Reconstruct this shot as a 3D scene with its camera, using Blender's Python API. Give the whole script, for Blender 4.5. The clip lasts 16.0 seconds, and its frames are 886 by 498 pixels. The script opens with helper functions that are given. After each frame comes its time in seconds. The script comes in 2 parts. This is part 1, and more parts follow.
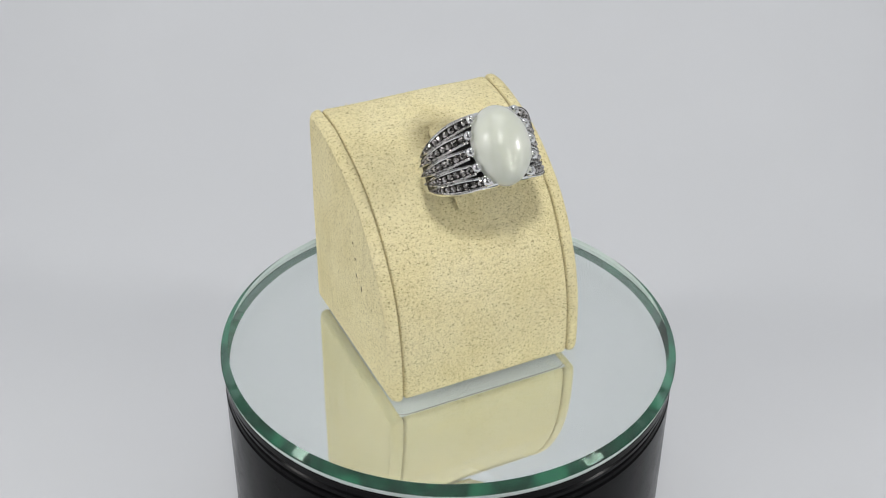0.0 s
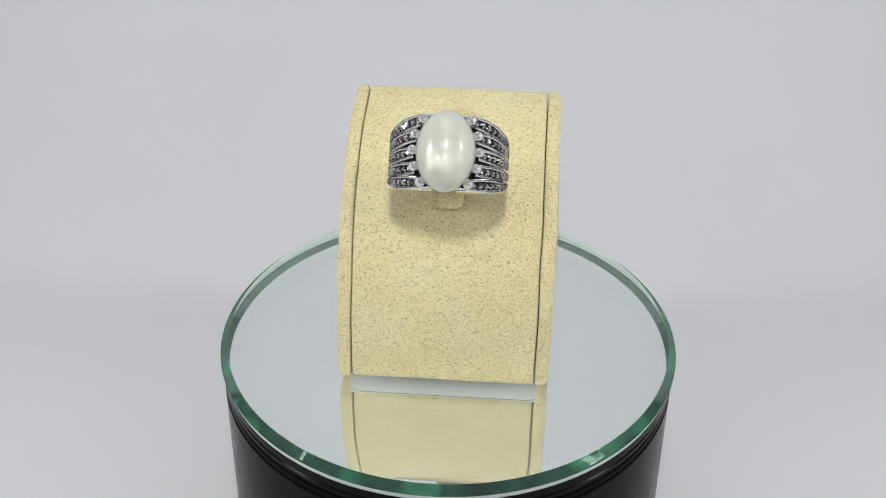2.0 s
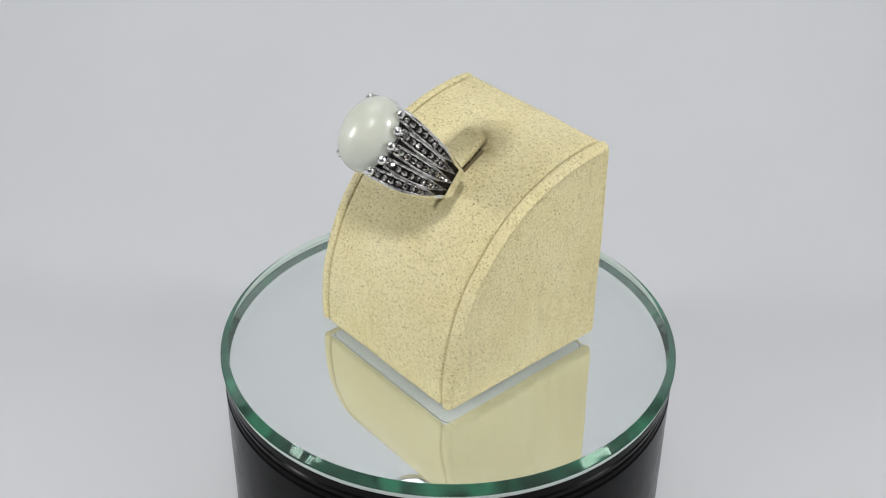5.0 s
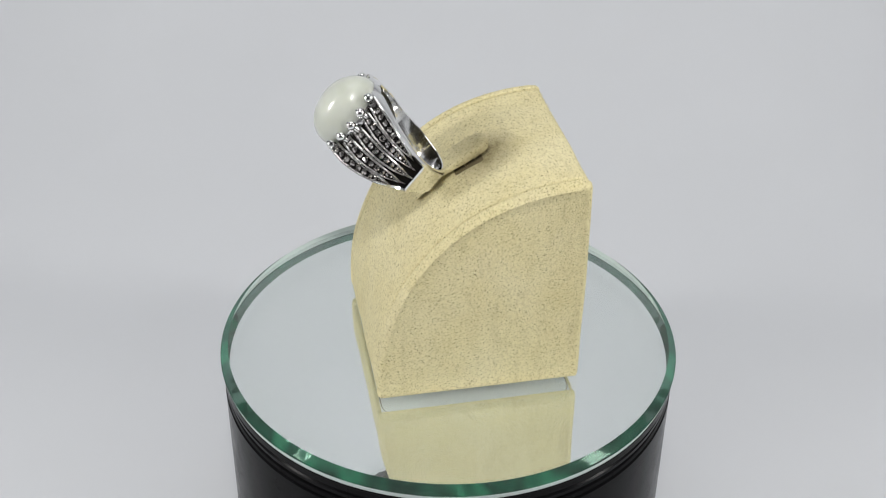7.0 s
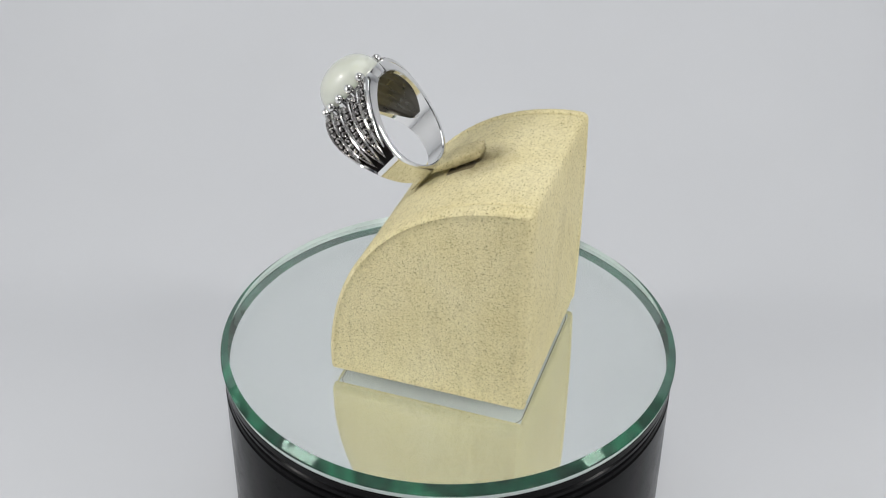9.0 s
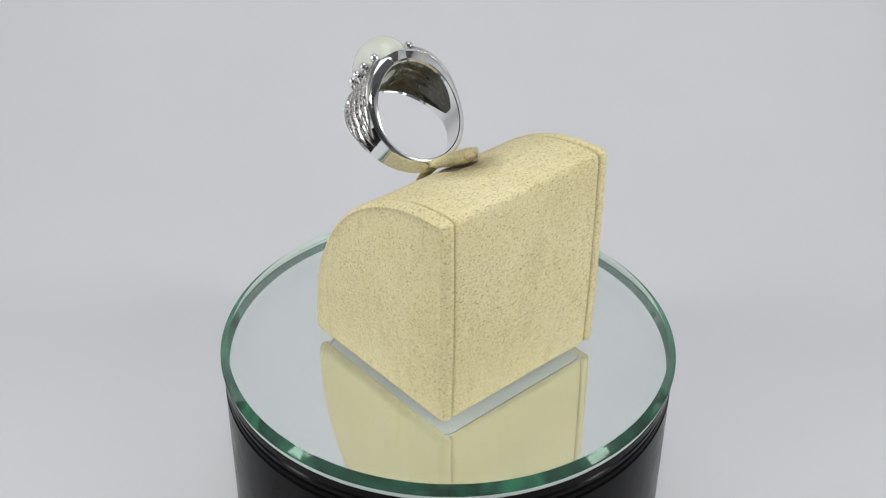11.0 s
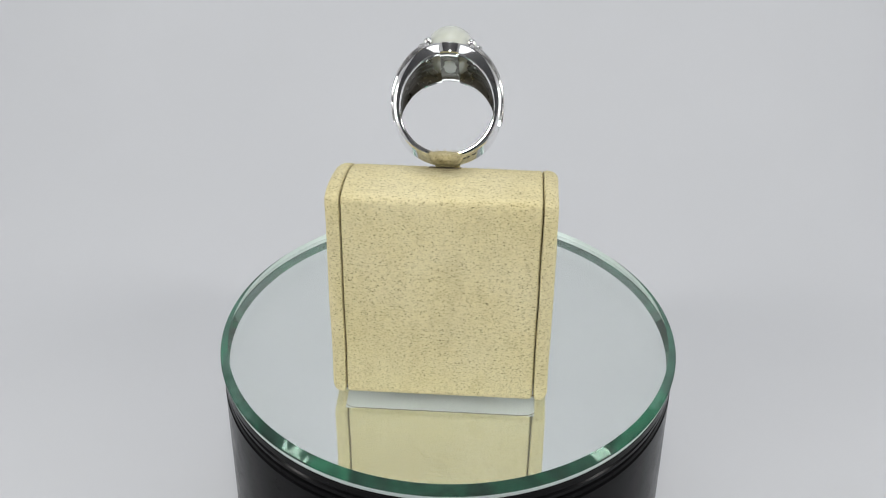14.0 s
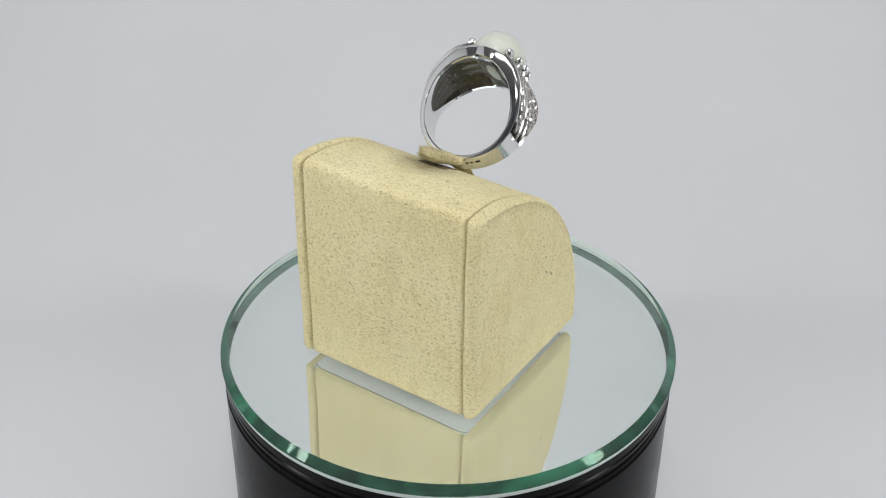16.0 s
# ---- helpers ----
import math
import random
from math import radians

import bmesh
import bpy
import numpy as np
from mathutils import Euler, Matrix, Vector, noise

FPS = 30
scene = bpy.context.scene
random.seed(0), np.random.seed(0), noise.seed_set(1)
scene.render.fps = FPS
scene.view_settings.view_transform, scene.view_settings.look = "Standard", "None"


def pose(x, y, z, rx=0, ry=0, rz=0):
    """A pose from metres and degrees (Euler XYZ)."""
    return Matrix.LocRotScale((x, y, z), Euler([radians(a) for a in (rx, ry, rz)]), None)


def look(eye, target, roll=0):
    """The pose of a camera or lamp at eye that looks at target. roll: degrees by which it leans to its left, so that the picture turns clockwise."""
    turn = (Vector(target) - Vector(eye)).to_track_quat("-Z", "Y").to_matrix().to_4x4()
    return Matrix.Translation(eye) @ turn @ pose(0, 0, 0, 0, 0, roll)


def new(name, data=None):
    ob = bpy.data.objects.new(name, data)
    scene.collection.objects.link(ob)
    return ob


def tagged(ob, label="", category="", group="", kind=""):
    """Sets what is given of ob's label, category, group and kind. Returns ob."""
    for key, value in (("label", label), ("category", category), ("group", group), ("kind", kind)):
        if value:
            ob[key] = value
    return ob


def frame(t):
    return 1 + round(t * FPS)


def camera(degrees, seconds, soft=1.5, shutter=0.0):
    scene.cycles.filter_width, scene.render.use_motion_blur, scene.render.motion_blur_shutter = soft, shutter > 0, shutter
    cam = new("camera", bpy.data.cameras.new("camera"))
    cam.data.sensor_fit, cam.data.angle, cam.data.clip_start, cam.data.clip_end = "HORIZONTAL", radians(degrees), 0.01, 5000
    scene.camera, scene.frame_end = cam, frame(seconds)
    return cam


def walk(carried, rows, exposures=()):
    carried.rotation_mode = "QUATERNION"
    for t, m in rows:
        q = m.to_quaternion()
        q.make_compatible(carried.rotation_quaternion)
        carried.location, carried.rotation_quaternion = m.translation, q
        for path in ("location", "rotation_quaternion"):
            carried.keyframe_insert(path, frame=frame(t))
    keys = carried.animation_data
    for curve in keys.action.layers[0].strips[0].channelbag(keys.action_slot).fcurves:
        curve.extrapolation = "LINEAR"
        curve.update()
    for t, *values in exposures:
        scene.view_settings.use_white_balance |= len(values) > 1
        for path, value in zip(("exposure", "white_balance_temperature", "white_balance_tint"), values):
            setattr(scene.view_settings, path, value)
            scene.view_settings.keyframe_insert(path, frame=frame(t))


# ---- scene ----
# All shapes below are written in millimetres and scaled to metres when linked.
MM = 0.001

# ---- camera: fixed on a tripod ----
cam = camera(37.9, 16.0, soft=1.0)
EYE = Vector((0.0, -0.2062, 0.1578))
YAW, PITCH = radians(0.228), radians(-33.97)
AHEAD = Vector((-math.sin(YAW) * math.cos(PITCH), math.cos(YAW) * math.cos(PITCH), math.sin(PITCH)))
STILL = look(EYE, EYE + AHEAD * 0.3, 0.55)
walk(cam, [(0.0, STILL), (16.0, STILL)], exposures=[(0.0, 0.0), (16.0, 0.0)])

# ---- light ----
world = bpy.data.worlds.new("room")
world.use_nodes = True
world.node_tree.nodes["Background"].inputs[0].default_value = (0.6, 0.66, 0.75, 1)
world.node_tree.nodes["Background"].inputs[1].default_value = 0.06
scene.world = world


def area(name, eye, target, sx, sy, watts, colour):
    data = bpy.data.lights.new(name, "AREA")
    data.shape, data.size, data.size_y, data.energy, data.color = "ELLIPSE", sx, sy, watts, colour
    ob = new(name, data)
    ob.matrix_world = look(Vector(eye), Vector(target))
    return ob


area("ceiling_led_panel", (0.0, 0.06, 0.395), (0.0, 0.06, 0.0), 0.30, 0.26, 0.285, (0.955, 0.975, 1.0))
area("front_led_lamp", (0.0, -0.235, 0.345), (0, 0, 0.02), 0.042, 0.052, 0.85, (1.0, 0.985, 0.955))
area("side_lamp_left", (-0.27, -0.10, 0.165), (0, -0.02, 0.03), 0.036, 0.10, 0.375, (1.0, 0.98, 0.95))
area("side_lamp_right", (0.27, -0.10, 0.165), (0, -0.02, 0.03), 0.036, 0.10, 0.375, (1.0, 0.98, 0.95))


# ---- materials ----
def material(name, base, rough=0.5, metal=0.0):
    m = bpy.data.materials.new(name)
    m.use_nodes = True
    b = m.node_tree.nodes["Principled BSDF"]
    b.inputs["Base Color"].default_value = (*base, 1)
    b.inputs["Roughness"].default_value = rough
    b.inputs["Metallic"].default_value = metal
    return m, m.node_tree, b


def node(tree, kind, **values):
    n = tree.nodes.new(kind)
    for key, value in values.items():
        n.inputs[key].default_value = value
    return n


def noise_ramp(tree, scale, stops, detail=4.0, rough=0.6, coord=None):
    """A noise in object space through a colour ramp of (place, colour) stops."""
    if coord is None:
        coord = tree.nodes.new("ShaderNodeTexCoord").outputs["Object"]
    n = node(tree, "ShaderNodeTexNoise", Scale=scale, Detail=detail, Roughness=rough)
    tree.links.new(coord, n.inputs["Vector"])
    r = tree.nodes.new("ShaderNodeValToRGB")
    while len(r.color_ramp.elements) < len(stops):
        r.color_ramp.elements.new(0.5)
    for e, (p, c) in zip(r.color_ramp.elements, stops):
        e.position, e.color = p, (*c, 1)
    tree.links.new(n.outputs["Fac"], r.inputs["Fac"])
    return n, r


def mixed(tree, a, b, factor, blend="MULTIPLY"):
    m = tree.nodes.new("ShaderNodeMix")
    m.data_type, m.blend_type = "RGBA", blend
    m.inputs["Factor"].default_value = factor
    tree.links.new(a, m.inputs["A"])
    tree.links.new(b, m.inputs["B"])
    return m.outputs["Result"]


def bump(tree, bsdf, height, strength, distance, before=None):
    n = node(tree, "ShaderNodeBump", Strength=strength, Distance=distance)
    tree.links.new(height, n.inputs["Height"])
    if before is not None:
        tree.links.new(before.outputs["Normal"], n.inputs["Normal"])
    tree.links.new(n.outputs["Normal"], bsdf.inputs["Normal"])
    return n


def suede():
    m, t, b = material("cream_suede", (0.62, 0.55, 0.32), 0.95)
    co = t.nodes.new("ShaderNodeTexCoord").outputs["Object"]
    _, broad = noise_ramp(t, 90, [(0.3, (0.83, 0.742, 0.43)), (0.7, (0.93, 0.855, 0.56))], 4, 0.55, co)
    # brushed patches of the nap, a few millimetres wide
    brushed = node(t, "ShaderNodeMapping", Rotation=(0.3, 0.5, 0.2), Scale=(1.0, 1.0, 0.55))
    t.links.new(co, brushed.inputs["Vector"])
    bn, patch = noise_ramp(t, 420, [(0.34, (0.88, 0.865, 0.80)), (0.48, (0.97, 0.965, 0.94)), (0.64, (1.0, 1.0, 1.0))], 5, 0.65, brushed.outputs["Vector"])
    # pores: small sparse dark pits between the fibres
    stretch = node(t, "ShaderNodeMapping", Scale=(0.75, 0.9, 1.15))
    t.links.new(co, stretch.inputs["Vector"])
    fn, fleck = noise_ramp(t, 2900, [(0.28, (0.15, 0.12, 0.07)), (0.36, (0.60, 0.57, 0.48)), (0.43, (0.94, 0.93, 0.90)), (0.54, (1.0, 1.0, 1.0))], 2.4, 0.8, stretch.outputs["Vector"])
    mn, mottle = noise_ramp(t, 1700, [(0.36, (0.78, 0.77, 0.71)), (0.48, (0.95, 0.945, 0.92)), (0.62, (1.0, 1.0, 1.0))], 5, 0.75, stretch.outputs["Vector"])
    _, soil = noise_ramp(t, 45, [(0.45, (1, 1, 1)), (0.72, (0.82, 0.80, 0.74))], 6, 0.7, co)
    # long slanting creases where the cloth was pulled over the block, their shade darkened into the colour
    pulled = node(t, "ShaderNodeMapping", Rotation=(0.62, 0.0, 0.0), Scale=(1.0, 4.2, 0.42))
    t.links.new(co, pulled.inputs["Vector"])
    cn, crease = noise_ramp(t, 105, [(0.30, (0.84, 0.83, 0.79)), (0.42, (1, 1, 1)), (0.75, (1, 1, 1))], 5, 0.6, pulled.outputs["Vector"])
    c = mixed(t, broad.outputs["Color"], fleck.outputs["Color"], 1.0)
    c = mixed(t, c, patch.outputs["Color"], 0.6)
    c = mixed(t, c, mottle.outputs["Color"], 0.85)
    c = mixed(t, c, soil.outputs["Color"], 0.6)
    c = mixed(t, c, crease.outputs["Color"], 0.55)
    # grey handling dirt where the rings are pushed on, round the tongue
    away = t.nodes.new("ShaderNodeVectorMath")
    away.operation = "DISTANCE"
    away.inputs[1].default_value = (0.0010, 0.0065, 0.0400)
    t.links.new(co, away.inputs[0])
    near = node(t, "ShaderNodeMapRange", **{"From Min": 0.0015, "From Max": 0.0075, "To Min": 1.7, "To Max": 0.0})
    t.links.new(away.outputs["Value"], near.inputs["Value"])
    worn = t.nodes.new("ShaderNodeMath")
    worn.operation = "MULTIPLY"
    t.links.new(near.outputs["Result"], worn.inputs[0])
    t.links.new(bn.outputs["Fac"], worn.inputs[1])
    grime = t.nodes.new("ShaderNodeMix")
    grime.data_type, grime.blend_type = "RGBA", "MULTIPLY"
    grime.inputs["B"].default_value = (0.36, 0.33, 0.27, 1)
    t.links.new(worn.outputs["Value"], grime.inputs["Factor"])
    t.links.new(c, grime.inputs["A"])
    t.links.new(grime.outputs["Result"], b.inputs["Base Color"])
    b.inputs["Sheen Weight"].default_value = 0.18
    b.inputs["Sheen Roughness"].default_value = 0.5
    b.inputs["Sheen Tint"].default_value = (1.0, 0.95, 0.75, 1)
    b.inputs["Specular IOR Level"].default_value = 0.1
    first = bump(t, b, cn.outputs["Fac"], 0.30, 0.0012)
    second = bump(t, b, bn.outputs["Fac"], 0.35, 0.0009, first)
    third = bump(t, b, mn.outputs["Fac"], 0.6, 0.00055, second)
    bump(t, b, fn.outputs["Fac"], 1.0, 0.00042, third)
    return m


def silver(name, base=(0.86, 0.86, 0.85), rough=0.075):
    m, t, b = material(name, base, rough, 1.0)
    n, r = noise_ramp(t, 900, [(0.3, (rough * 0.6,) * 3), (0.75, (rough * 1.7,) * 3)], 5, 0.7)
    t.links.new(r.outputs["Color"], b.inputs["Roughness"])
    bump(t, b, n.outputs["Fac"], 0.12, 0.00005)
    return m


def moonstone():
    """Milky chalcedony: a cloudy, slightly see-through body under a glossy polish."""
    m, t, b = material("milky_stone", (0.65, 0.67, 0.62), 0.32)
    _, r = noise_ramp(t, 160, [(0.3, (0.63, 0.66, 0.58)), (0.7, (0.71, 0.735, 0.66))], 3, 0.5)
    t.links.new(r.outputs["Color"], b.inputs["Base Color"])
    b.inputs["IOR"].default_value = 1.45
    b.inputs["Transmission Weight"].default_value = 0.27
    b.inputs["Specular IOR Level"].default_value = 0.35
    b.inputs["Subsurface Weight"].default_value = 0.7
    b.inputs["Subsurface Radius"].default_value = (1.0, 1.0, 0.9)
    b.inputs["Subsurface Scale"].default_value = 0.003
    b.inputs["Coat Weight"].default_value = 1.0
    b.inputs["Coat Roughness"].default_value = 0.02
    return m


def black_plastic():
    m, t, b = material("black_plastic", (0.004, 0.004, 0.0045), 0.3)
    n, r = noise_ramp(t, 300, [(0.3, (0.16,) * 3), (0.8, (0.30,) * 3)], 4, 0.6)
    b.inputs["Specular IOR Level"].default_value = 0.045
    t.links.new(r.outputs["Color"], b.inputs["Roughness"])
    bump(t, b, n.outputs["Fac"], 0.05, 0.0001)
    return m


def white_sheet(name, base, scale=12):
    m, t, b = material(name, base, 0.75)
    lo = tuple(v * 0.96 for v in base)
    n, r = noise_ramp(t, scale, [(0.3, lo), (0.7, base)], 3, 0.5)
    t.links.new(r.outputs["Color"], b.inputs["Base Color"])
    return m


def glass(name, colour, rough=0.0):
    m = bpy.data.materials.new(name)
    m.use_nodes = True
    t = m.node_tree
    t.nodes.clear()
    out = t.nodes.new("ShaderNodeOutputMaterial")
    g = node(t, "ShaderNodeBsdfGlass", Color=(*colour, 1), Roughness=rough, IOR=1.52)
    t.links.new(g.outputs[0], out.inputs["Surface"])
    return m


def green_rim():
    """The ground bevel of thick float glass: clear polish over deep green with painted inner reflections, bumped from
    the grinding.
    """
    m = glass("green_bevel_glass", (0.66, 0.92, 0.80))
    t = m.node_tree
    g, out = t.nodes["Glass BSDF"], t.nodes["Material Output"]
    co = t.nodes.new("ShaderNodeTexCoord").outputs["Object"]
    # patches of light and dark green stand in for reflections inside the glass
    _, r = noise_ramp(t, 75, [(0.36, (0.001, 0.010, 0.006)), (0.46, (0.008, 0.062, 0.035)), (0.54, (0.002, 0.018, 0.010)), (0.62, (0.022, 0.16, 0.085)), (0.70, (0.004, 0.035, 0.020))], 2, 0.5, co)
    d = t.nodes.new("ShaderNodeBsdfDiffuse")
    t.links.new(r.outputs["Color"], d.inputs["Color"])
    mix = t.nodes.new("ShaderNodeMixShader")
    mix.inputs[0].default_value = 0.72
    t.links.new(g.outputs[0], mix.inputs[1])
    t.links.new(d.outputs[0], mix.inputs[2])
    t.links.new(mix.outputs[0], out.inputs["Surface"])
    wave = node(t, "ShaderNodeTexNoise", Scale=210.0, Detail=1.0)
    t.links.new(co, wave.inputs["Vector"])
    bump(t, g, wave.outputs["Fac"], 0.35, 0.0009)
    return m


SUEDE = suede()
# one dark brown for the slit's drawn shade, the glued seam and the lint
DARK_GAP, _, _ = material("slit_shade_seam_lint", (0.16, 0.13, 0.07), 0.95)
SILVER = silver("polished_silver")
SILVER_WORN = silver("worn_silver", (0.84, 0.84, 0.83), 0.18)
MILGRAIN = silver("milgrain_silver", (0.34, 0.33, 0.32), 0.25)
OXIDE = silver("oxidised_silver", (0.014, 0.013, 0.013), 0.45)
CAVITY = silver("tarnished_silver", (0.115, 0.108, 0.092), 0.30)
PYRITE = silver("marcasite", (0.50, 0.48, 0.46), 0.04)
STONE = moonstone()
BLACK = black_plastic()
PAPER = white_sheet("white_backdrop_paper", (0.605, 0.620, 0.647))
TENT = white_sheet("white_tent_cloth", (0.74, 0.75, 0.77))
DARK_FRONT = white_sheet("dark_room_screen", (0.16, 0.16, 0.165))
DARK_TOP = white_sheet("unseen_dark_top", (0.15, 0.15, 0.157))
BOARD = white_sheet("white_card", (0.74, 0.75, 0.745), 200)
CARPET = white_sheet("dark_table", (0.16, 0.15, 0.14), 8)
GLASS = glass("clear_glass", (0.974, 0.988, 0.979))
# pale diffuse colour stands in for the surroundings refracted through the glass edge
PALE_EDGE = white_sheet("refracted_pale_edge", (0.56, 0.63, 0.61), 300)
BEVEL_GLASS = green_rim()
# not fully metal: a diffuse white haze stands in for light thrown back upwards
MIRROR, _, _ = material("mirror_silvering", (0.90, 0.92, 0.92), 0.0, 0.945)


# ---- building helpers ----
def mesh_from(name, verts, faces, mats, slots=None, smooth=True, angle=None):
    me = bpy.data.meshes.new(name)
    me.from_pydata([tuple(c * MM for c in v) for v in verts], [], faces)
    for m in mats:
        me.materials.append(m)
    if slots is not None:
        me.polygons.foreach_set("material_index", slots)
    me.polygons.foreach_set("use_smooth", [smooth] * len(faces))
    if angle:
        me.set_sharp_from_angle(angle=radians(angle))
    me.update()
    return me


def part(name, me, parent=None, label=""):
    ob = new(name, me)
    if parent is not None:
        ob.parent = parent
    if label:
        ob["label"] = label
    return ob


def loft(rows, closed_u=True, closed_v=False):
    """Vertices and quads of rows of points; u runs along a row, v from row to row."""
    n, verts, faces = len(rows[0]), [p for r in rows for p in r], []
    for i in range(len(rows) if closed_v else len(rows) - 1):
        for k in range(n if closed_u else n - 1):
            a, b = i * n + k, i * n + (k + 1) % n
            j = ((i + 1) % len(rows)) * n
            faces.append((a, b, j + (k + 1) % n, j + k))
    return verts, faces


def lathe(profile, count=160):
    """A surface of revolution round z through (radius, z) points."""
    rows = [[(r * math.cos(2 * math.pi * k / count), r * math.sin(2 * math.pi * k / count), z) for k in range(count)] for r, z in profile]
    return loft(rows)


def disc_face(verts, faces, first, count, flip=False):
    ring_ids = list(range(first, first + count))
    faces.append(tuple(reversed(ring_ids)) if flip else tuple(ring_ids))


def recalc(me):
    bm = bmesh.new()
    bm.from_mesh(me)
    bmesh.ops.recalc_face_normals(bm, faces=bm.faces)
    bm.to_mesh(me)
    bm.free()
    return me


# ---- the place: light tent, room ----
def sweep():
    """One sheet of paper: floor, a wide curve and the back."""
    line = [(-299, -52)] + [(-300 + 20 * k, -52) for k in range(1, 20)]
    y0, r = 80, 170
    line += [(y0 + r * math.sin(a), -52 + r * (1 - math.cos(a))) for a in (radians(5 * k) for k in range(1, 19))]
    line += [(y0 + r, 118 + 16 * k) for k in range(1, 19)]
    rows = [[(x, y, z) for y, z in line] for x in (-299, -150, 0, 150, 299)]
    v, f = loft(rows, closed_u=False)
    ob = new("backdrop", mesh_from("backdrop", v, f, [PAPER]))
    mod = ob.modifiers.new("thickness", "SOLIDIFY")
    mod.thickness, mod.offset = 0.0006, 1
    return tagged(ob, "seamless pale grey paper sweep behind and under the turntable", "backdrop", kind="structure")


def slab(name, lo, hi, mat, label, category):
    me = bpy.data.meshes.new(name)
    bm = bmesh.new()
    bmesh.ops.create_cube(bm, size=1)
    for v in bm.verts:
        v.co = Vector([(a + b) / 2 + c * (b - a) for a, b, c in zip(lo, hi, v.co)]) * MM
    bm.to_mesh(me)
    bm.free()
    me.materials.append(mat)
    return tagged(new(name, me), label, category, kind="structure")


sweep()
slab("wall_tent_left", (-306, -306, -60), (-300, 262, 412), TENT, "white cloth side of the light tent", "wall")
slab("wall_tent_right", (300, -306, -60), (306, 262, 412), TENT, "white cloth side of the light tent", "wall")
slab("wall_tent_back", (-306, 256, -60), (306, 262, 412), TENT, "white cloth back of the light tent", "wall")
# unseen top, made dark so that the silver has something dark to reflect
slab("ceiling", (-306, -306, 406), (306, 262, 412), DARK_TOP, "unseen dark grey top, added for dark reflections in the silver", "ceiling")
# an unseen dark front, open round the lens, added in place of the dark room
for lo, hi in (((-300, -306, -60), (300, -300, 115)), ((-300, -306, 330), (300, -300, 406)), ((-300, -306, 115), (-140, -300, 330)), ((140, -306, 115), (300, -300, 330))):
    slab("wall_dark_front", lo, hi, DARK_FRONT, "unseen dark grey front, standing in for the dark room", "wall")
slab("tabletop", (-340, -340, -85), (340, 296, -60), CARPET, "dark table that carries the light tent", "table")


# ---- turntable base: black, stands on the paper ----
DISC = (0.4, -0.75)


def turntable():
    base = tagged(new("turntable_base"), "glossy black round motor base standing on white paper", "turntable")
    base.location = (DISC[0] * MM, DISC[1] * MM, -52 * MM)
    for name, line in (
        ("foot_ring", [(30, 0.3), (45.2, 0.3), (45.6, 0.9), (45.5, 5.6), (45.2, 6), (30, 6)]),
        ("body", [(30, 6.05), (44.9, 6.05), (44.9, 43.4), (44.4, 43.7), (30, 43.7)]),
        ("top_rim", [(30, 43.75), (44.3, 43.75), (44.75, 44.0), (44.6, 44.7), (44.1, 45.0), (43.0, 45.2), (30, 45.2)]),
    ):
        v, f = lathe(line)
        part(name, recalc(mesh_from(name, v, f, [BLACK], angle=35)), base)
    return base


turntable()


# ---- round bevelled mirror on its black carrier ----
def mirror():
    thing = tagged(new("mirror_plate"), "round silver mirror with green glass rim, on a turntable", "mirror")
    count = 200
    v, f = lathe([(43.75, 0.0)], count)
    disc_face(v, f, 0, count)
    top = part("glass_top", mesh_from("glass_top", v, f, [GLASS], smooth=False), thing)
    v, f = lathe([(45.3, -1.55), (45.15, -1.30), (43.75, 0.0)], count)
    bevel = part("bevel", mesh_from("bevel", v, f, [BEVEL_GLASS], angle=12), thing, "green bevelled glass rim")
    v, f = lathe([(44.75, -4.5), (45.0, -2.4), (45.22, -2.05), (45.3, -1.55)], count)
    edge = part("edge", mesh_from("edge", v, f, [PALE_EDGE], angle=12), thing, "glass edge, pale colour standing in for refracted light")
    v, f = lathe([(44.75, -4.5)], count)
    disc_face(v, f, 0, count)
    back = part("silvering", mesh_from("silvering", v, f, [MIRROR], smooth=False), thing, "mirror silvering under the glass")
    for ob in (top, bevel, edge):
        ob.visible_shadow = False
    v, f = lathe([(30, -4.6), (44.8, -4.6), (44.98, -2.75), (45.1, -2.8), (45.0, -4.3), (44.45, -4.7), (44.45, -5.2), (44.75, -5.5), (44.7, -6.3), (44.2, -6.7), (30, -6.7)], count)
    part("carrier", recalc(mesh_from("carrier", v, f, [BLACK], angle=35)), thing, "black plastic carrier ring")
    return thing


MIRROR_PLATE = mirror()


# ---- suede display block ----
def profile(count=44):
    """The block's side outline in (y, z), closed: front foot, arc, top back corner, back, bottom."""
    yb, z0, a, b, e = 21.4, 2.6, 38.4, 40.4, 2.0 / 2.13
    pts = [(yb - a + 0.55, 0.08), (yb - a + 0.18, 0.3), (yb - a + 0.02, 1.0)]
    for k in range(count):
        g = (k / (count - 1)) * radians(87.5)
        pts.append((yb - a * math.cos(g) ** e, z0 + b * math.sin(g) ** e))
    pts += [(yb - 0.75, z0 + b - 0.12), (yb - 0.25, z0 + b - 0.5), (yb - 0.02, z0 + b - 1.2)]
    pts += [(yb + 0.25 * math.sin(math.pi * k / 12), (z0 + b - 1.2) + (1.6 - z0 - b + 1.2) * k / 12) for k in range(1, 12)]
    pts += [(yb, 1.0), (yb - 0.16, 0.3), (yb - 0.55, 0.08)]
    return pts


def inset(pts, d):
    """The closed outline drawn in by about d on all sides."""
    return [(2.2 + (y - 2.2) * (1 - d / 19.2), 21.4 + (z - 21.4) * (1 - d / 21.3)) for y, z in pts]


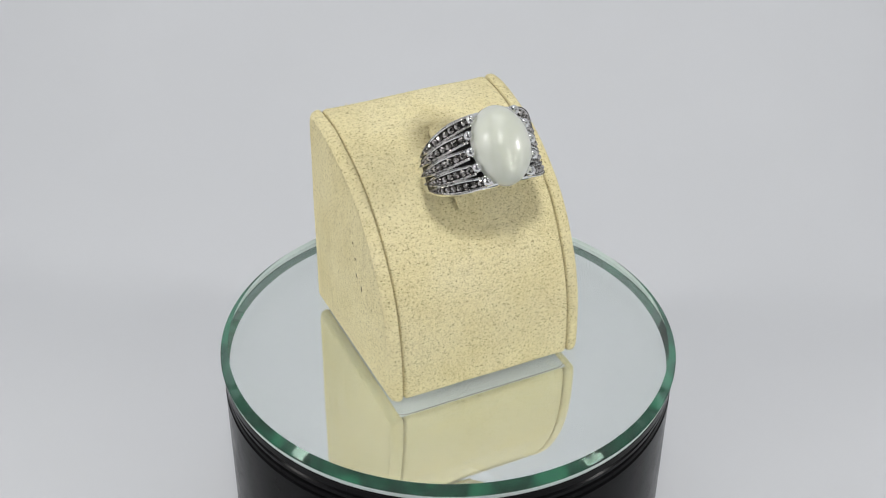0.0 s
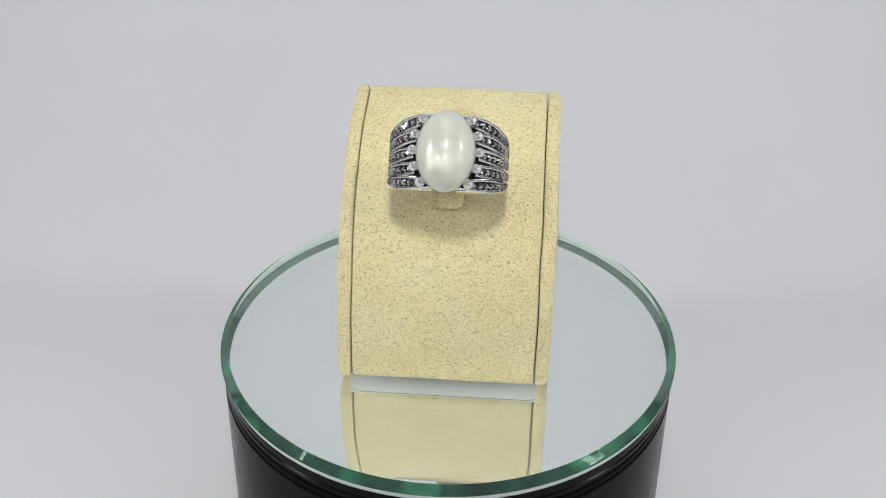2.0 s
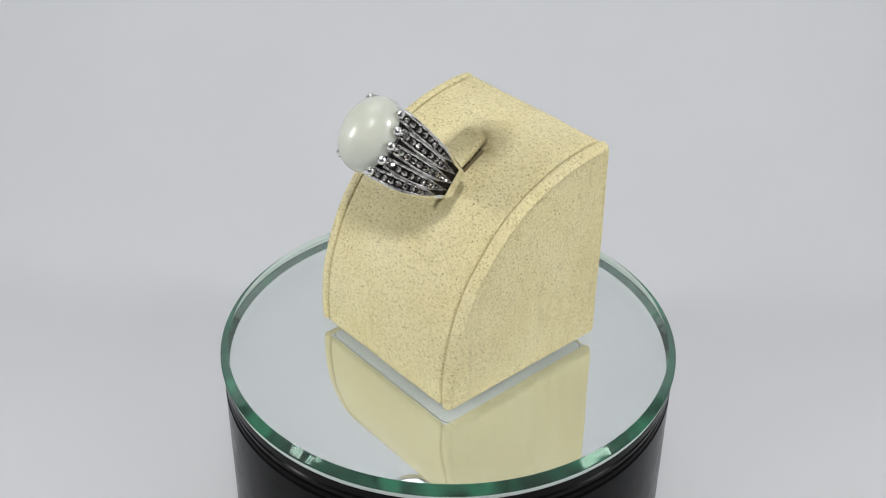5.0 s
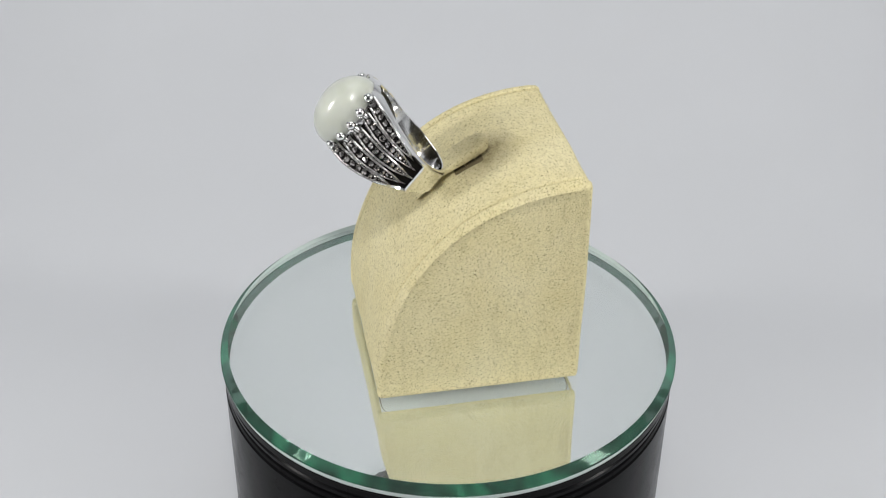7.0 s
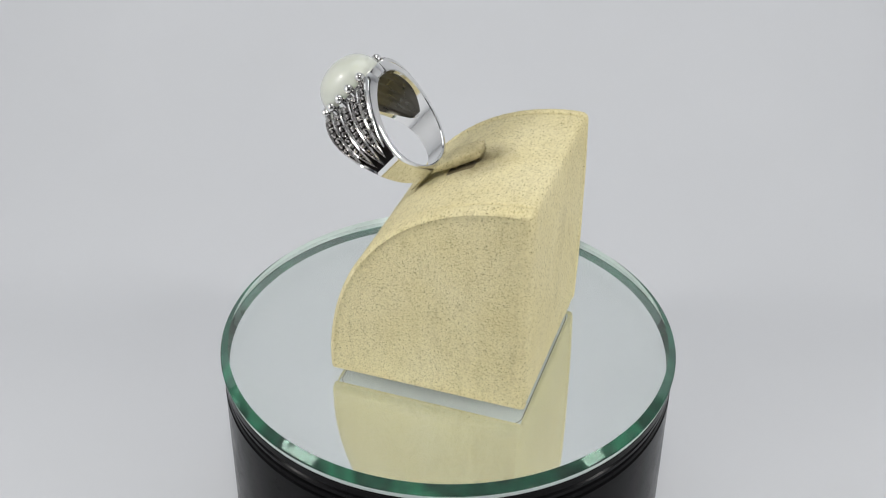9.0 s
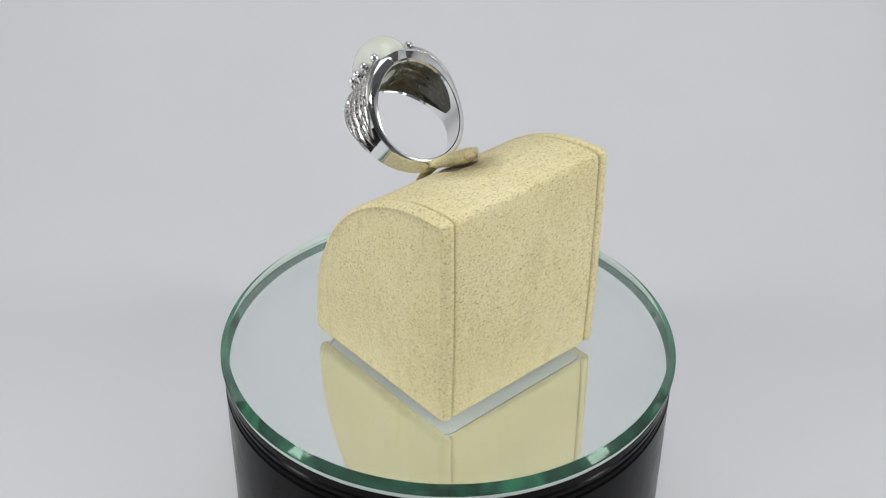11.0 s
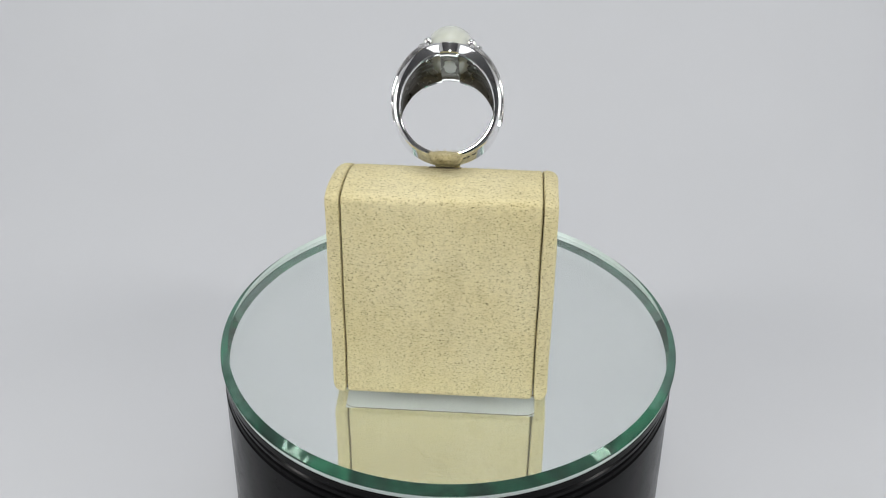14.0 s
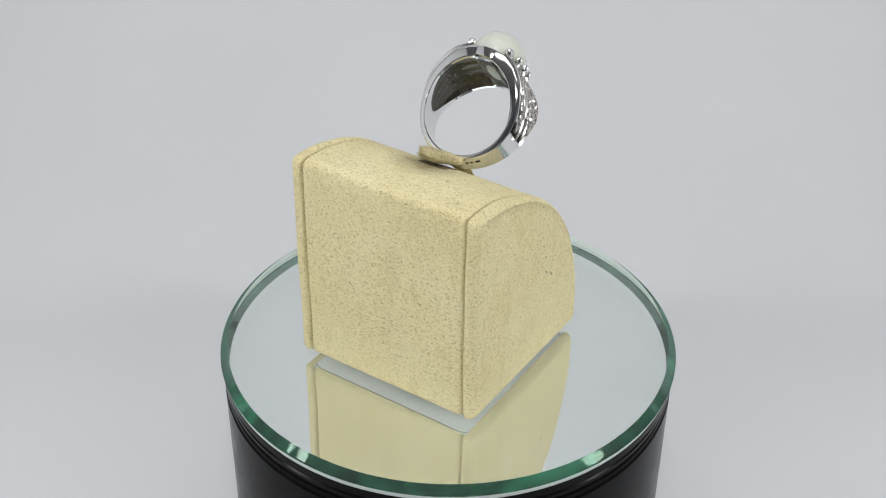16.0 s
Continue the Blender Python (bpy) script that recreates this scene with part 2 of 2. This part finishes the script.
def lump(p, amount=0.12, scale=0.12):
    w = noise.noise(Vector(p) * scale) * amount
    return (p[0] + w, p[1] + w, p[2] + (w if p[2] > 3 else 0))


BLOCK_X = 0.25


def display_block():
    thing = tagged(new("ring_display_block"), "cream suede ring display block with a curved front", "display stand")
    line = profile()
    half = 17.3
    steps = [(-half, 1.4), (-half + 0.05, 0.6), (-half + 0.2, 0.2), (-half + 0.5, 0.03), (-half + 0.9, 0.0)]
    xs = steps + [(-half + 0.9 + (2 * half - 1.8) * k / 16, 0.0) for k in range(1, 16)] + [(-x, d) for x, d in reversed(steps)]
    rows = [[lump((x + BLOCK_X, y, z)) for y, z in inset(line, d)] for x, d in xs]
    v, f = loft(rows)
    n = len(line)
    disc_face(v, f, 0, n)
    disc_face(v, f, len(v) - n, n, True)
    part("body", recalc(mesh_from("body", v, f, [SUEDE], angle=50)), thing)
    for side in (-1, 1):
        t = 2.45
        steps = [(0.12, 1.2), (0.16, 0.45), (0.3, 0.1), (0.6, -0.1), (1.0, -0.14), (1.5, -0.06), (2.0, 0.14), (2.4, 0.5), (2.65, 0.95), (t, 1.35)]
        rows = [[lump((side * (half + x) + BLOCK_X, y, z), 0.16) for y, z in inset(line, d)] for x, d in steps]
        # the flat of the panel bulges slightly towards its middle
        rim = inset(line, 1.35)
        for k in range(1, 12):
            q = k / 12
            rows.append([lump((side * (half + t + 0.8 * q * (2 - q)) + BLOCK_X, y + (6.0 - y) * q, z + (18.0 - z) * q), 0.16) for y, z in rim])
        v, f = loft(rows)
        disc_face(v, f, 0, n)
        v.append((side * (half + t + 0.8) + BLOCK_X, 6.0, 18.0))
        last = len(v) - 1 - n
        f += [(last + k, last + (k + 1) % n, len(v) - 1) for k in range(n)]
        part("side_panel", recalc(mesh_from("side_panel", v, f, [SUEDE], angle=50)), thing)
    # white card under the block
    rows = []
    for z, d in ((0.02, 0.0), (0.15, 0.0)):
        w, y0, y1 = 18.3 - d, -16.2, 20.6
        rows.append([(BLOCK_X + sx * w, y, z) for sx, y in ((-1, y0), (1, y0), (1, y1), (-1, y1))])
    v, f = loft(rows)
    f += [(3, 2, 1, 0), (4, 5, 6, 7)]
    part("base_card", recalc(mesh_from("base_card", v, f, [BOARD], smooth=False)), thing, "white card base")
    slit(thing)
    fibres(thing)
    tongue(thing)
    nap(thing)
    bottom_seam(thing)
    return thing


def slit(thing):
    """A dark ragged strip laid along the tongue, drawing the shade in the gap under it."""
    arc = [p for p in profile(160) if 0.3 < p[0] < 5.7 and p[1] > 20]
    rows = []
    for k, (y, z) in enumerate(arc):
        fray = 0.16 * noise.noise(Vector((y * 1.7, 3.1, 0.4)))
        w = (2.86 if 0 < k < len(arc) - 1 else 2.5) + fray
        rows.append([(0.7 - w, y, z - 0.3), (0.7 - w, y - 0.02, z + 0.04), (0.7 + w, y - 0.02, z + 0.04), (0.7 + w, y, z - 0.3)])
    v, f = loft(rows)
    f += [(0, 1, 2, 3), (len(v) - 1, len(v) - 2, len(v) - 3, len(v) - 4)]
    part("slit", recalc(mesh_from("slit", v, f, [DARK_GAP], smooth=False)), thing, "dark ragged strip for the shade in the slit")


def hairs(spots, rng, longest):
    """Loose fibres as thin three-sided spikes from (place, outward way) spots."""
    v, f = [], []
    for p, way in spots:
        p, d = Vector(p), Vector(way).normalized()
        d = (d + Vector((rng.uniform(-0.8, 0.8), rng.uniform(-0.8, 0.8), rng.uniform(-0.5, 0.9))) * 0.8).normalized()
        a = d.orthogonal().normalized() * 0.032
        c = d.cross(a).normalized() * 0.032
        o, tip = len(v), p + d * longest * rng.uniform(0.35, 1.0)
        v += [tuple(p - d * 0.1 + a), tuple(p - d * 0.1 - 0.5 * a + 0.87 * c), tuple(p - d * 0.1 - 0.5 * a - 0.87 * c), tuple(tip)]
        f += [(o, o + 1, o + 3), (o + 1, o + 2, o + 3), (o + 2, o, o + 3)]
    return v, f


def nap(thing):
    """Short fibres standing off the crest, the back edge and the welts."""
    rng = random.Random(11)
    line = [p for p in profile(120) if p[1] > 24]
    spots = []
    for _ in range(2600):
        k = rng.randrange(1, len(line) - 1)
        (ay, az), (y, z), (by, bz) = line[k - 1], line[k], line[k + 1]
        x = rng.uniform(-19.2, 19.2)
        spots.append(((x + BLOCK_X, y, z), (0.35 * x / 19, az - bz, by - ay)))
    v, f = hairs(spots, rng, 0.42)
    ob = part("nap", mesh_from("nap", v, f, [SUEDE]), thing, "loose suede fibres")
    ob["kind"] = "stuff"


def fibres(thing):
    """A few dark pills of lint on one side panel."""
    for y, z, ln, turn in ((-2.4, 20.1, 0.8, 70), (-2.1, 23.6, 0.5, 20), (-4.6, 18.4, 1.1, 80), (3.0, 17.2, 0.5, 100), (-1.0, 26.5, 0.4, 60)):
        rows = []
        for k in range(5):
            q = k / 4 - 0.5
            cy = y + ln * q * math.cos(radians(turn)) + 0.1 * math.sin(3 * q)
            cz = z + ln * q * math.sin(radians(turn))
            r = 0.12 * (1 - 2.6 * q * q)
            rows.append([(BLOCK_X - 17.3 - 2.45 - 0.62 + r * math.cos(g), cy + r * math.sin(g), cz) for g in (2 * math.pi * j / 6 for j in range(6))])
        v, f = loft(rows)
        disc_face(v, f, 0, 6)
        disc_face(v, f, len(v) - 6, 6, True)
        part("lint", recalc(mesh_from("lint", v, f, [DARK_GAP])), thing, "dark speck of lint")


def tongue(thing):
    """The suede flap that holds the ring: rooted in the slit, it passes through the ring."""
    line = [(-6.7, 32.3), (-5.6, 33.6), (-4.5, 35.2), (-3.0, 37.0), (-0.9, 38.8), (1.4, 40.2), (3.4, 41.45), (5.2, 42.4), (6.1, 42.75), (6.6, 42.85)]
    wide = [2.0, 2.3, 2.5, 2.7, 2.8, 2.8, 2.8, 2.6, 2.0, 1.0]
    thick = [0.22, 0.22, 0.3, 0.45, 0.65, 0.75, 0.78, 0.75, 0.65, 0.4]
    rng = random.Random(4)
    rows, spots = [], []
    for k, ((y, z), w, tall) in enumerate(zip(line, wide, thick)):
        (ay, az), (by, bz) = line[max(k - 1, 0)], line[min(k + 1, len(line) - 1)]
        s = math.hypot(by - ay, bz - az)
        ny, nz = -(bz - az) / s, (by - ay) / s
        row = []
        for j in range(28):
            g = 2 * math.pi * j / 28
            cx, cz = math.cos(g), math.sin(g)
            px = w * math.copysign(abs(cx) ** 0.6, cx)
            h = tall * (2.0 if cz < 0 and 3 < k < 9 else 1.0) * math.copysign(abs(cz) ** 0.7, cz)
            row.append(lump((px + 0.7, y + h * ny, z + h * nz), 0.3, 0.8))
            if k >= 4:
                spots += [(row[-1], (cx, cz * ny + (0.6 if k > 7 else 0), cz * nz))] * 3
        rows.append(row)
    v, f = loft(rows)
    disc_face(v, f, 0, 28)
    disc_face(v, f, len(v) - 28, 28, True)
    flap = part("tongue", recalc(mesh_from("tongue", v, f, [SUEDE], angle=60)), thing, "frayed suede tongue through the ring")
    v, f = hairs(spots, rng, 0.75)
    part("fringe", mesh_from("fringe", v, f, [SUEDE]), flap, "frayed fibres")["kind"] = "stuff"


def bottom_seam(thing):
    """The dark line where the cloth is folded under and glued, a rounded oblong."""
    hx, y0, y1, r = 18.6, -16.0, 20.5, 2.6
    path = []
    for cx, cy, a0 in ((hx - r, y1 - r, 0), (-hx + r, y1 - r, 90), (-hx + r, y0 + r, 180), (hx - r, y0 + r, 270)):
        path += [(cx + r * math.cos(radians(a0 + 15 * k)), cy + r * math.sin(radians(a0 + 15 * k))) for k in range(7)]
    rows = []
    for k, (x, y) in enumerate(path):
        way = Vector((path[(k + 1) % len(path)][0] - path[k - 1][0], path[(k + 1) % len(path)][1] - path[k - 1][1])).normalized()
        out = (way.y, -way.x)
        rows.append([(BLOCK_X + x + out[0] * 0.14 * math.cos(g), y + out[1] * 0.14 * math.cos(g), 0.12 + 0.14 * math.sin(g)) for g in (math.pi * j / 3 for j in range(6))])
    v, f = loft(rows, closed_v=True)
    part("bottom_seam", recalc(mesh_from("bottom_seam", v, f, [DARK_GAP])), thing, "dark glued seam round the base")


DISPLAY_BLOCK = display_block()


# ---- silver ring ----
# its own space: x across, y along the finger, z out through the stone
def lerp_table(table, x):
    """A smooth curve through the (x, y) rows of a table."""
    k = 0
    while k < len(table) - 2 and x > table[k + 1][0]:
        k += 1
    (x0, y0), (x1, y1) = table[k], table[k + 1]

    def slope(i):
        a, b = table[max(i - 1, 0)], table[min(i + 1, len(table) - 1)]
        return (b[1] - a[1]) / (b[0] - a[0])

    h = x1 - x0
    s = min(max((x - x0) / h, 0.0), 1.0)
    m0, m1 = slope(k) * h if k else 0.0, slope(k + 1) * h if k + 2 < len(table) else 0.0
    return (2 * s ** 3 - 3 * s ** 2 + 1) * y0 + (s ** 3 - 2 * s ** 2 + s) * m0 + (3 * s ** 2 - 2 * s ** 3) * y1 + (s ** 3 - s ** 2) * m1


OUTER = [(0, 11.7), (25, 11.75), (55, 10.95), (90, 10.05), (130, 9.8), (180, 9.75)]
HALF_WIDTH = [(0, 6.5), (25, 6.4), (60, 5.3), (100, 3.45), (140, 2.5), (180, 2.3)]
SIDEWAYS = [(0, 0.0), (25, -0.1), (60, -0.55), (100, -0.75), (180, -0.75)]
INNER = [(0, 9.3), (30, 9.1), (80, 8.75), (180, 8.7)]


def ring_point(phi, r, y):
    """A place on the band; the lower band sits a little off the middle of the stone."""
    return (r * math.sin(phi), y + lerp_table(SIDEWAYS, abs(math.degrees(phi))), r * math.cos(phi))


def shank(thing):
    """The band: open under the stone's ends, hollowed and tarnished inside the shoulders."""
    half = [0.0, 4.0, 8.0, 10.4, 10.6, 12.0, 14.0] + [17.0 + 3 * k for k in range(54)]
    degrees = [-a for a in reversed(half[1:])] + half + [179.0]
    rows, slots, tags = [], [], []
    for deg in degrees:
        m = abs(deg)
        notch = m < 10.5
        ro, w, ri = lerp_table(OUTER, m), lerp_table(HALF_WIDTH, m), lerp_table(INNER, m)
        if notch:
            ro, w = 9.95, 5.9
        end = math.sqrt(max(0.0, 1 - (max(m - 58, 0) / 40) ** 2))
        cw = max((w - 0.85) * end, 0.02)
        depth = max(min(ro, 11.5) - 1.0 - ri, 0.2) * end
        ground = 0.0 if notch else 0.35 * max(0.0, min(1.0, (104 - m) / 8))
        sect = [(-w, max(ro - 1.0, ri + 0.2), 0), (-w + 0.12, max(ro - 0.35, ri + 0.3), 0), (-w + 0.5, ro, 0), (-w + 0.85, ro - ground, 1)]
        sect += [(-w + 0.85 + (2 * w - 1.7) * j / 8, ro - ground, 1) for j in range(1, 8)]
        sect += [(w - 0.85, ro - ground, 0), (w - 0.5, ro, 0), (w - 0.12, max(ro - 0.35, ri + 0.3), 0), (w, max(ro - 1.0, ri + 0.2), 0)]
        sect += [(w, ri + 0.15, 0), (w - 0.15, ri, 0), (min(cw + 0.12, w - 0.2), ri, 0)]
        for j in range(17):
            u = 1 - j / 8
            ridge = 0.16 * math.cos(5 * math.pi * u) * (1 - u ** 4) * end
            sect.append((cw * u, ri + depth * (1 - u ** 8) + ridge * min(1.0, depth), 2 if j < 16 else 0))
        sect += [(max(-cw - 0.12, -w + 0.2), ri, 0), (-w + 0.15, ri, 0), (-w, ri + 0.15, 0)]
        rows.append([ring_point(radians(deg), r, y) for y, r, _ in sect])
        tags = [tag for _, _, tag in sect]
    n = len(rows[0])
    v, f = loft(rows, closed_v=True)
    for i in range(len(rows)):
        m = abs(degrees[i])
        for k in range(n):
            slots.append(1 if 10.5 < m < 99 and tags[k] == 1 else 2 if m < 97 and tags[k] == 2 else 0)
    return part("shank", recalc(mesh_from("shank", v, f, [SILVER, OXIDE, CAVITY], slots, angle=40)), thing, "polished silver band, oxidised between the rows")


def oval(rx, ry, z, count=48):
    return [(rx * math.cos(2 * math.pi * k / count), ry * math.sin(2 * math.pi * k / count), z) for k in range(count)]


def cabochon(thing):
    rx, ry, rows = 5.05, 6.95, []
    for k in range(15):
        g = radians(90 * k / 15)
        rows.append(oval(rx * math.cos(g) ** 0.92, ry * math.cos(g) ** 0.92, 11.6 + 5.45 * math.sin(g)))
    under = [oval(rx * s, ry * s, z) for s, z in ((0.25, 9.4), (0.45, 9.5), (0.75, 10.1), (0.96, 10.9))]
    rows = under + rows
    v, f = loft(rows)
    disc_face(v, f, 0, 48)
    v.append((0, 0, 17.05))
    last = len(v) - 1 - 48
    f += [(last + k, last + (k + 1) % 48, len(v) - 1) for k in range(48)]
    part("cabochon", recalc(mesh_from("cabochon", v, f, [STONE])), thing, "milky white oval cabochon with a soft sheen")


def gallery(thing):
    rows = [oval(a, b, z) for a, b, z in ((4.6, 6.3, 9.4), (5.0, 6.75, 9.5), (5.15, 6.95, 10.4), (5.1, 6.95, 11.25), (4.8, 6.6, 11.3))]
    v, f = loft(rows, closed_v=True)
    part("gallery", recalc(mesh_from("gallery", v, f, [SILVER], angle=50)), thing, "polished silver setting wall")


def ball(radius, rings=7, seg=12):
    rows = [[(radius * math.sin(math.pi * i / rings) * math.cos(2 * math.pi * k / seg), radius * math.sin(math.pi * i / rings) * math.sin(2 * math.pi * k / seg), radius * math.cos(math.pi * i / rings)) for k in range(seg)] for i in range(1, rings)]
    v, f = loft(rows)
    disc_face(v, f, 0, seg)
    disc_face(v, f, len(v) - seg, seg, True)
    return v, f


def gem_mesh():
    """A small rose-cut marcasite: eight slanting facets and a flat table."""
    rows = [[(r * math.cos(math.pi * (k + s) / 4), r * math.sin(math.pi * (k + s) / 4), z) for k in range(8)] for r, z, s in ((0.42, -0.1, 0), (0.44, 0.04, 0), (0.15, 0.36, 0.5))]
    v, f = loft(rows)
    disc_face(v, f, 16, 8)
    return recalc(mesh_from("marcasite", v, f, [PYRITE], smooth=False))


def leaf_path(side, i, s):
    """Middle line of a row of stones: the angle, the place along the finger, and the half width."""
    y0 = (-5.35, -2.75, 0.0, 2.75, 5.35)[i]
    x0 = 5.85 * math.sqrt(1 - (y0 / 7.7) ** 2)
    phi0 = math.degrees(math.asin(x0 / 12.2)) - 1
    phi1 = (86, 96, 101, 96, 86)[i]
    phi = phi0 + (phi1 - phi0) * s
    y = y0 * (1 - 0.45 * s ** 1.3)
    h = 1.2 * (1 - max(0.0, (s - 0.25) / 0.75) ** 2.0) * (0.82 + 0.18 * min(1, s / 0.25))
    return side * phi, y, max(h, 0.03)


def leaf(thing, side, i, gem, bead):
    rows, slots, count = [], [], 26
    for k in range(count + 1):
        phi, y, h = leaf_path(side, i, k / count)
        r = lerp_table(OUTER, abs(phi)) - 0.35
        t = min(0.46, h * 0.45)
        sect = [(-h, -0.1), (-h, 0.45), (-h + t * 0.5, 0.66), (-h + t, 0.5), (-h + t * 1.1, 0.3), (h - t * 1.1, 0.3), (h - t, 0.5), (h - t * 0.5, 0.66), (h, 0.45), (h, -0.1)]
        rows.append([ring_point(radians(phi), r + z, y + w) for w, z in sect])
    v, f = loft(rows)
    for k in range(count):
        slots += [1 if j == 4 else 0 for j in range(10)]
    disc_face(v, f, 0, 10)
    disc_face(v, f, len(v) - 10, 10, True)
    slots += [0, 0]
    ob = part("leaf", recalc(mesh_from("leaf", v, f, [SILVER_WORN, OXIDE], slots, angle=40)), thing, "tapering silver leaf edged with fine beads")
    # beads along both rails
    bv, bf = [], []
    v0, f0 = bead
    for k in range(1, 36):
        phi, y, h = leaf_path(side, i, k / 37)
        r = lerp_table(OUTER, abs(phi)) + 0.3
        for sgn in (-1, 1):
            p = ring_point(radians(phi), r, y + sgn * max(h - 0.24, 0.02))
            o = len(bv)
            bv += [(p[0] + a, p[1] + b, p[2] + c) for a, b, c in v0]
            bf += [tuple(o + q for q in face) for face in f0]
    part("beading", mesh_from("beading", bv, bf, [MILGRAIN]), ob)
    # marcasites in the channel
    s, spots = 0.075, []
    span = radians(abs(leaf_path(side, i, 1)[0] - leaf_path(side, i, 0)[0])) * 11.2
    while s < 0.9:
        phi, y, h = leaf_path(side, i, s)
        size = max(0.5, min(1.36, (h - 0.38) / 0.44))
        spots.append((phi, y, size))
        s += 0.92 * size / span
    for phi, y, size in spots:
        g = part("marcasite", gem, ob)
        p = ring_point(radians(phi), lerp_table(OUTER, abs(phi)) + 0.0, y)
        g.matrix_local = pose(*(c * MM for c in p), 0, phi, 0) @ pose(0, 0, 0, random.uniform(-14, 14), random.uniform(-14, 14), random.uniform(0, 45)) @ Matrix.Diagonal((size, size, size, 1))


def prong(thing, side, i, ball_mesh):
    phi, y, _ = leaf_path(side, i, 0)
    x0 = 5.6 * math.sqrt(1 - (y / 7.7) ** 2)
    b = part("prong", ball_mesh, thing)
    b.location = (side * x0 * MM, y * MM, 11.95 * MM)


RING_N = Vector((0, -0.7778, 0.6286))
RING_A = Vector((0, 0.6286, 0.7778))
RING_AT = Vector((0.8, -9.2, 43.5)) * MM
RING_POSE = Matrix.Translation(RING_AT) @ Matrix(((1, 0, 0), RING_A, RING_N)).transposed().to_4x4()


def hallmark(thing):
    """Small unreadable stamps on the outside of the band, drawn as bars."""
    for deg, wide in ((146, 0.9), (153, 0.5), (158, 0.6)):
        rows = []
        for k in range(4):
            a = radians(deg + wide * 5.5 * (k / 3 - 0.5))
            r = lerp_table(OUTER, math.degrees(a)) + 0.012
            rows.append([ring_point(-a, r - 0.1, -0.3 + 0.9), ring_point(-a, r, -0.3 + 0.9), ring_point(-a, r, 0.3 + 0.9), ring_point(-a, r - 0.1, 0.3 + 0.9)])
        v, f = loft(rows)
        f += [(0, 1, 2, 3), (15, 14, 13, 12)]
        part("stamp", recalc(mesh_from("stamp", v, f, [OXIDE], smooth=False)), thing, "dark stamped mark")


def silver_ring():
    thing = tagged(new("finger_ring"), "silver ring with milky oval stone and marcasite rows", "ring")
    shank(thing)
    cabochon(thing)
    gallery(thing)
    hallmark(thing)
    gem = gem_mesh()
    bead = ball(0.14, 4, 6)
    bv, bf = ball(0.9, 12, 20)
    v2, f2 = lathe([(0.55, -2.2), (0.5, -0.3)], 12)
    o = len(bv)
    bv, bf = bv + v2, bf + [tuple(o + q for q in face) for face in f2]
    ball_mesh = mesh_from("prong", bv, bf, [SILVER])
    for side in (-1, 1):
        for i in range(5):
            leaf(thing, side, i, gem, bead)
            prong(thing, side, i, ball_mesh)
    return thing


FINGER_RING = silver_ring()


# ---- what moves: plate, block and ring turn together ----
TURN_START, TURN_RATE = 25.99, -14.944


def motions():
    times = [0.25 * k for k in range(65)]
    turns = [(t, pose(0, 0, 0, 0, 0, TURN_START + TURN_RATE * t)) for t in times]
    walk(MIRROR_PLATE, [(t, pose(DISC[0] * MM, DISC[1] * MM, 0, 0, 0, TURN_START + TURN_RATE * t)) for t in times])
    walk(DISPLAY_BLOCK, [(t, Matrix.Translation((0.0003, 0, 0)) @ m) for t, m in turns])
    walk(FINGER_RING, [(t, m @ RING_POSE) for t, m in turns])


motions()
